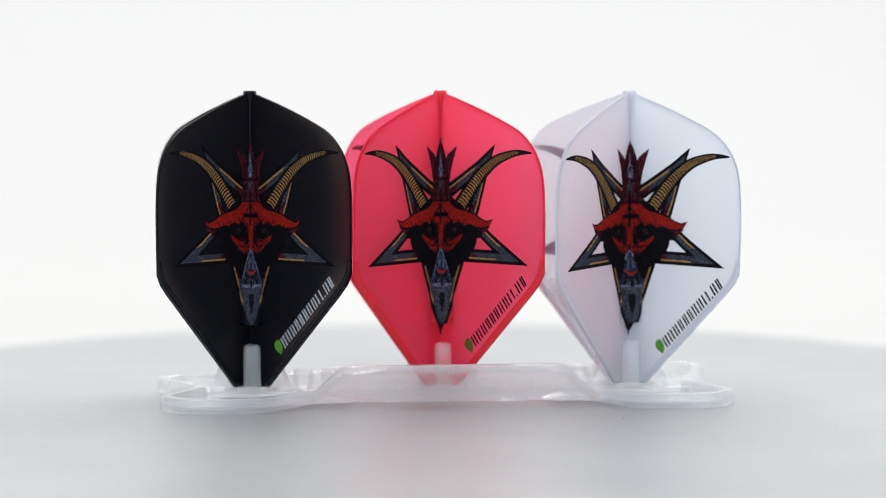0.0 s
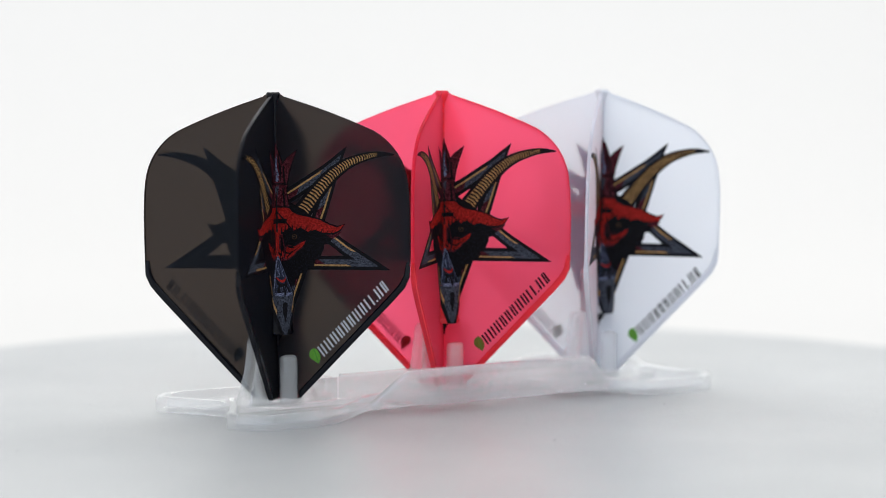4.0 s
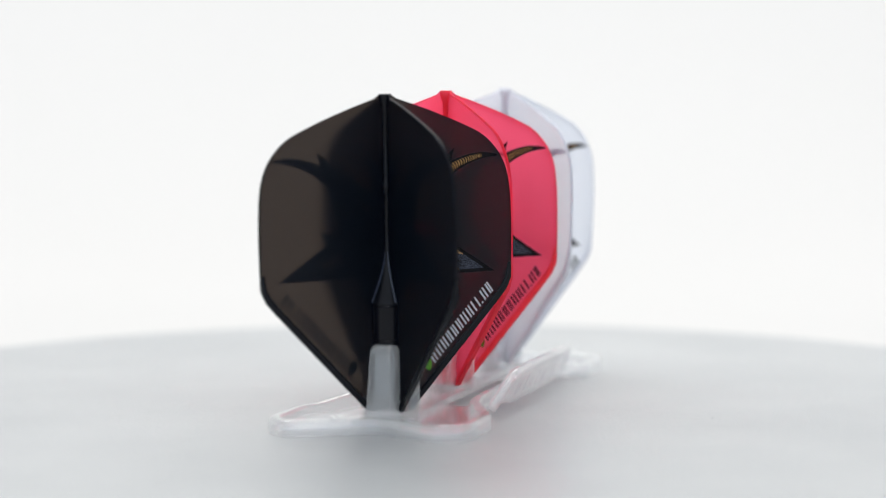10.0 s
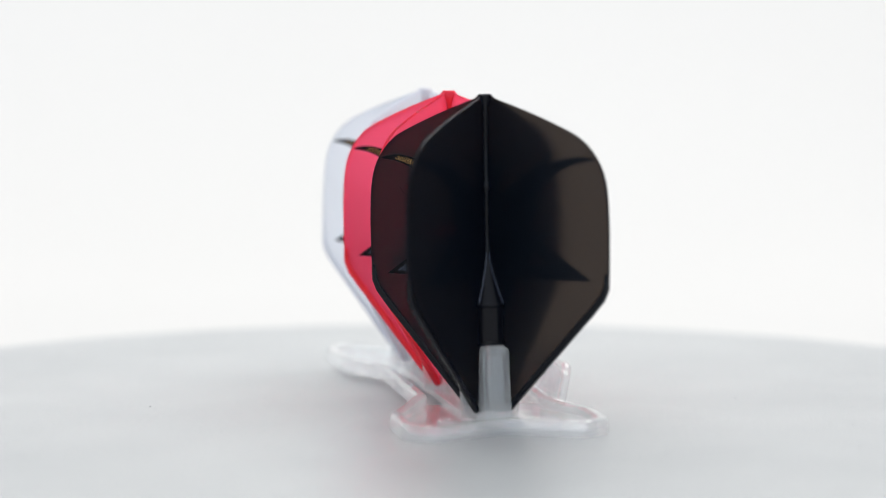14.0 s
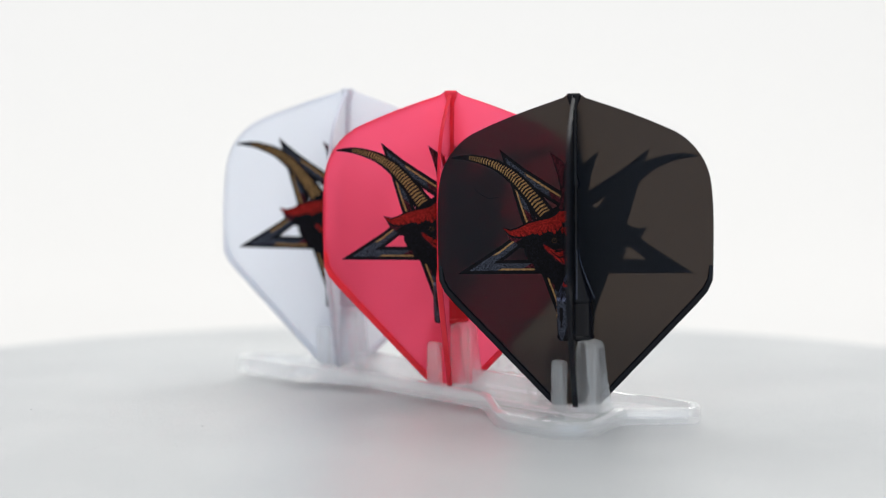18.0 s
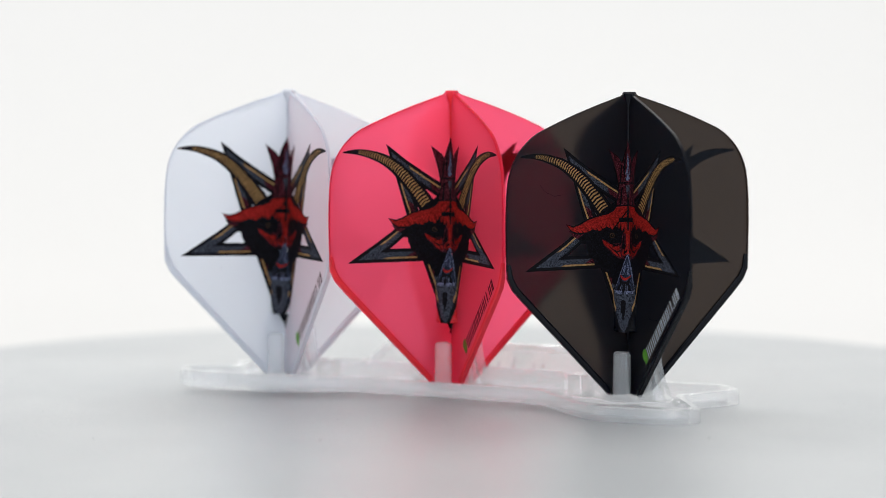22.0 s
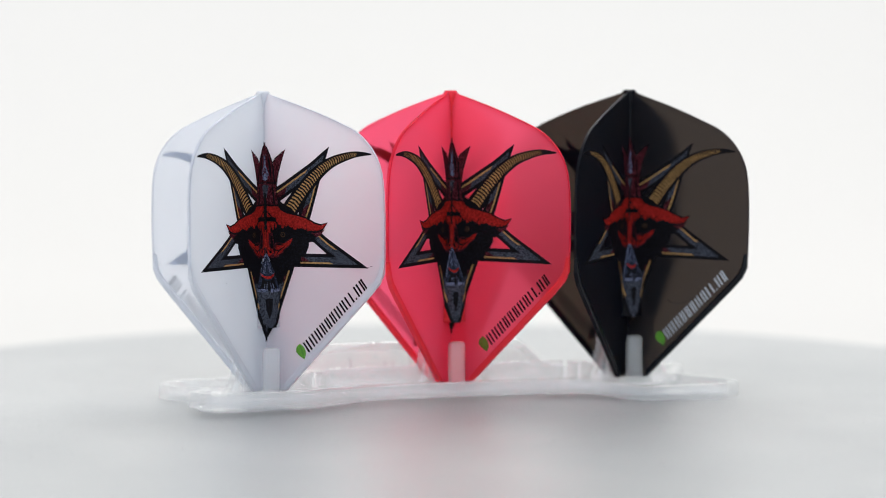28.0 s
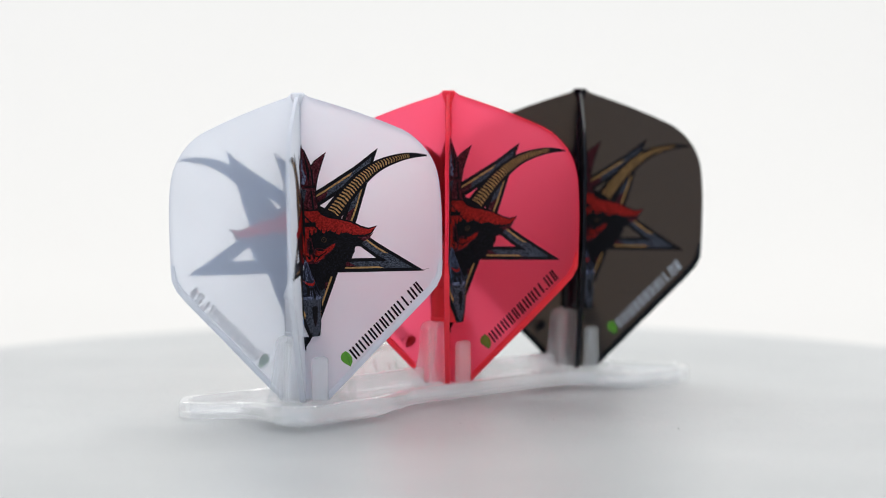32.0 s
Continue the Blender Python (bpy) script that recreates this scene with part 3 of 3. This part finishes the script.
def clipped(points, way, least):
    """Keeps the part of a closed polygon that lies at least so far along one way."""
    out = []
    for i, p in enumerate(points):
        q = points[(i + 1) % len(points)]
        a, b = p[0] * way[0] + p[1] * way[1] - least, q[0] * way[0] + q[1] * way[1] - least
        if a >= 0:
            out.append(p)
        if a * b < 0:
            k = a / (a - b)
            out.append((p[0] + (q[0] - p[0]) * k, p[1] + (q[1] - p[1]) * k))
    return out


def build_holder():
    thing = new("flight_holder")
    tagged(thing, "clear frosted plastic holder with three seats standing on the turntable", "holder")
    bm = bmesh.new()
    rings = []
    for d, z in ((0.2, DISC_TOP + 0.02), (0.0, DISC_TOP + 0.12), (0.0, 1.05), (0.2, 1.35), (0.7, 1.55), (2.2, 1.55), (2.7, 1.35), (2.9, 1.05), (2.9, DISC_TOP + 0.12), (2.7, DISC_TOP + 0.02)):
        ring = []
        loop = foot_loop(d)
        for x, y in loop:
            k = max(0.0, min(1.0, (24.5 - abs(x)) / 9.0))
            # the foot is a little warped: one corner stands clear of the disc
            warp = 1.15 * max(0.0, min(1.0, (x - 4.0) / 14.0)) * max(0.0, min(1.0, (y + 6.0) / 13.0))
            ring.append(bm.verts.new((x, y, z + max(0.9 * k * k * (3 - 2 * k), warp))))
        rings.append(ring)
    n = len(loop)
    for a, b in zip(rings, rings[1:] + rings[:1]):
        for i in range(n):
            bm.faces.new((a[i], a[(i + 1) % n], b[(i + 1) % n], b[i]))
    bmesh.ops.recalc_face_normals(bm, faces=bm.faces)
    part("foot_ring", bm, MAT_HOLDER, thing, smooth=True)
    # thin floor inside the foot at both ends
    for end in (-1, 1):
        for side, lim in ((1, 2.65), (-1, 3.65)):
            edge = clipped(clipped(foot_loop(2.6), (end, 0), 13.0), (0, side), lim)
            bm = prism(edge, 0.15, 0.45)
            bm.transform(Matrix(((1, 0, 0, 0), (0, 0, 1, 0), (0, 1, 0, 0), (0, 0, 0, 1))))
            bmesh.ops.recalc_face_normals(bm, faces=bm.faces)
            part("floor_sheet", bm, MAT_HOLDER, thing)
    bm = lathe([(0.4, 0.45), (1.2, 0.45), (1.2, 0.8), (1.05, 0.9), (0.6, 0.9), (0.4, 0.75)], 20)
    bm.transform(Matrix.Translation((GATE[0], GATE[1], 0)))
    part("gate_mark", bm, MAT_HOLDER, thing)
    part("floor_bar", box(bmesh.new(), -32.2, 32.2, -3.6, 2.6, 0.2, 1.1, 0.2), MAT_HOLDER, thing)
    # name plate, leaning outwards at its top
    lean = Matrix.Translation((0, -11.0, 0.8)) @ Matrix.Rotation(radians(-24), 4, "X").inverted()
    plate = [(-18.4, -0.1), (18.4, -0.1), (14.0, 5.0), (-14.2, 5.0)]
    bm = prism(rounded(plate, (), 1), -0.45, 0.45)
    bm.transform(lean)
    plate_ob = part("name_plate", bm, MAT_HOLDER, thing)
    # rounded lip along the plate's ends and top
    path = []
    for a, b, c in (((-18.2, 0.3), (-14.1, 4.75), (-8.0, 4.75)), ((8.0, 4.75), (13.9, 4.75), (18.2, 0.3))):
        a, b, c = Vector(a), Vector(b), Vector(c)
        path += [a] if not path else []
        s0, s1 = b + (a - b).normalized() * 1.0, b + (c - b).normalized() * 1.0
        path += [s0 * (1 - t) ** 2 + b * 2 * t * (1 - t) + s1 * t * t for t in (0.0, 0.25, 0.5, 0.75, 1.0)]
    path.append(Vector((18.2, 0.3)))
    bm = tube([(p.x, -0.25, p.y) for p in path], 0.62, sides=10)
    bm.transform(lean)
    part("plate_lip", bm, MAT_HOLDER, plate_ob, smooth=True)
    for cx, w, h in ((-8.9, 0.4, 1.5), (-7.6, 0.4, 1.5), (-4.6, 0.4, 2.3), (-2.3, 0.4, 1.6), (-1.0, 0.4, 1.6), (1.4, 0.4, 2.2), (3.9, 0.4, 1.5), (5.0, 0.4, 1.5), (7.4, 1.4, 0.35), (9.9, 0.4, 2.2), (11.0, 0.4, 0.5)):
        bm = box(bmesh.new(), cx - w / 2, cx + w / 2, -0.51, -0.4, 1.1, 1.1 + h, 0.05)
        bm.transform(lean)
        part("raised_bar", bm, MAT_HOLDER, plate_ob)
    # walls between the seats
    for x0, x1 in ((-16.6, -5.2), (3.7, 16.4)):
        part("wall", box(bmesh.new(), x0, x1, -1.1, -0.2, 0.7, 3.9, 0.15), MAT_HOLDER, thing)
    for cx in (-19.0, 17.8):
        bm = bmesh.new()
        for a in ((-1.25, -0.65, 0.9, 3.7), (0.65, 1.25, 0.9, 3.7), (-0.65, 0.65, 3.0, 3.7), (-0.65, 0.65, 0.9, 1.3)):
            box(bm, cx + a[0], cx + a[1], -2.0, 0.8, a[2], a[3], 0.1)
        part("loop", bm, MAT_HOLDER, thing)
    return thing


def build_seat(holder, x, y, turn):
    """Collar and four posts that clasp the foot of one flight."""
    m = Matrix.Translation((x, y, 0)) @ Matrix.Rotation(radians(turn), 4, "Z")
    bm = lathe([(1.5, 0.8), (3.5, 0.8), (3.5, 1.55), (3.3, 1.7), (1.5, 1.7)], 40)
    bm.transform(m)
    part("collar", bm, MAT_HOLDER, holder, smooth=False)
    for a in (0, 180):
        # tall channel-shaped post with a flared foot
        bm = bmesh.new()
        rings = []
        for z, far, wide in ((1.0, 5.6, 1.8), (1.8, 5.1, 1.8), (3.2, 4.5, 1.8), (5.0, 4.05, 1.8), (7.0, 3.75, 1.78), (8.6, 3.57, 1.76), (8.85, 3.54, 1.75), (9.2, 3.48, 1.7), (9.6, 3.32, 1.5), (9.85, 2.95, 1.1)):
            inn = 2.75 if z < 9.0 else 2.2
            dip = 0.6 if 2.5 < z < 8.8 else 0.06
            plan = [(1.9, -wide), (far - 0.45, -wide), (far - 0.12, -wide + 0.15), (far, -wide + 0.45), (far - dip, -wide + 0.8), (far - dip, wide - 0.8), (far, wide - 0.45), (far - 0.12, wide - 0.15), (far - 0.45, wide), (1.9, wide), (1.9, 1.0), (inn, 0.8), (inn, -0.8), (1.9, -1.0)]
            rings.append([bm.verts.new((x, y, z)) for x, y in plan])
        for lo, hi in zip(rings, rings[1:]):
            for i in range(14):
                bm.faces.new((lo[i], lo[(i + 1) % 14], hi[(i + 1) % 14], hi[i]))
        bm.faces.new(rings[0])
        bm.faces.new(rings[-1])
        bmesh.ops.recalc_face_normals(bm, faces=bm.faces)
        bm.transform(m @ Matrix.Rotation(radians(a), 4, "Z"))
        part("post", bm, MAT_HOLDER, holder, smooth=True)
    for a in (90, 270):
        bm = box(bmesh.new(), 2.2, 3.6, -1.15, 1.15, 1.0, 7.3, 0.6)
        bm.transform(m @ Matrix.Rotation(radians(a), 4, "Z"))
        part("post", bm, MAT_HOLDER, holder, smooth=True)


def specks(name, parent, places, size, mat, seed, label):
    """A scatter of tiny dust grains, as one part."""
    rnd = random.Random(seed)
    bm = bmesh.new()
    for x, y, z in places:
        made = bmesh.ops.create_icosphere(bm, subdivisions=1, radius=size * rnd.uniform(0.5, 1.3))["verts"]
        stretch = Vector((rnd.uniform(0.6, 1.6), rnd.uniform(0.6, 1.6), rnd.uniform(0.4, 0.8)))
        for v in made:
            v.co = Vector((x, y, z)) + v.co * stretch
    return tagged(part(name, bm, mat, parent, label), kind="stuff")


def disc_dust(table):
    rnd = random.Random(11)
    spots = []
    while len(spots) < 70:
        x, y = rnd.uniform(-85, 85), rnd.uniform(-85, 85)
        if 18 < math.hypot(x, y) < 85:
            spots.append((x, y, DISC_TOP + 0.02))
    specks("dust", table, spots, 0.07, INK_SLATE, 12, "fine dark dust grains lying on the disc")


def flight_dust(thing, angles, count, seed, mat):
    rnd = random.Random(seed)
    spots = []
    for _ in range(count):
        k = rnd.randrange(4)
        a, s = radians(angles[k]), (1, -1, 1, -1)[k]
        r, z, side = rnd.uniform(2, 15), rnd.uniform(14, 34), s * rnd.choice((HALF + 0.02, HALF - PANEL - 0.02))
        spots.append((r * math.cos(a) - side * math.sin(a), r * math.sin(a) + side * math.cos(a), z))
    specks("dust", thing, spots, 0.035, mat, seed + 1, "fine dust grains")


def lint(thing, angle, side, start, steps, seed):
    """A curled fibre clinging to a fin."""
    rnd = random.Random(seed)
    pts, (r, z), head = [], start, rnd.uniform(-1.2, 0.2)
    for i in range(steps):
        if z < 1.06 * r - 0.6 or r > 16.2 or z > 34:
            break
        pts.append((r, side * (HALF + 0.05), z))
        head += rnd.uniform(-0.55, 0.5)
        r, z = r + 0.28 * math.cos(head), z + 0.28 * math.sin(head)
    bm = bmesh.new()
    rings = []
    for x, y, zz in pts:
        rings.append([bm.verts.new((x + 0.022 * math.cos(k * 2.1), y, zz + 0.022 * math.sin(k * 2.1))) for k in range(3)])
    for a, b in zip(rings, rings[1:]):
        for k in range(3):
            bm.faces.new((a[k], a[(k + 1) % 3], b[(k + 1) % 3], b[k]))
    bm.transform(Matrix.Rotation(radians(angle), 4, "Z"))
    part("lint_fibre", bm, INK_SLATE, thing)


build_setting()
turntable = build_turntable()
holder = build_holder()
HOLDER_TURN = 2.0
for sx, sy in ((-25.75, -0.55), (-0.72, -0.42), (24.3, -0.4)):
    build_seat(holder, sx, sy, 1.0)
black = build_flight(PLASTICS["black"], INK_WHITE, INK_GREEN, (INK_NAVY, INK_MAROON), (-132, -42, 48, 138), (1, 1.025, 1, 1.01), "black translucent plastic dart flight with a goat and star print")
red = build_flight(PLASTICS["red"], INK_BLACK, INK_OLIVE, (INK_MAROON, INK_RED), (-133, -42, 47.5, 138.5), (1, 1, 1, 1.015), "neon red translucent plastic dart flight with a goat and star print")
white = build_flight(PLASTICS["white"], INK_BLACK, INK_GREEN, (INK_SKY, INK_PINK), (-129.5, -36, 47, 138.5), (1, 0.96, 1.01, 1.04), "white translucent plastic dart flight with a goat and star print", (0.25, -0.3))
# where each flight stands on the turntable, and how it leans
STANDS = ((black, -25.75, -1.45, -0.95), (red, -0.74, -0.45, -0.25), (white, 24.28, 0.45, 1.75))


disc_dust(turntable)
flight_dust(black, (-132, -42, 48, 138), 14, 21, INK_BLUE)
flight_dust(red, (-133, -42, 47.5, 138.5), 8, 23, INK_MAROON)
flight_dust(white, (-129.5, -36, 47, 138.5), 10, 25, INK_SLATE)
lint(black, 138, -1, (10.5, 14.0), 22, 31)
lint(black, 48, 1, (9.5, 27.5), 14, 33)
lint(white, 138.5, -1, (15.0, 17.8), 7, 35)


def motions():
    times = [float(i) for i in range(33)]
    walk(turntable, [(t, spin(t)) for t in times])
    walk(holder, [(t, spin(t) @ pose(0, 0, 0, 0, 0, HOLDER_TURN)) for t in times])
    for thing, sx, sy, leaning in STANDS:
        walk(thing, [(t, spin(t) @ pose(sx * MM, sy * MM, 0, leaning)) for t in times])


motions()
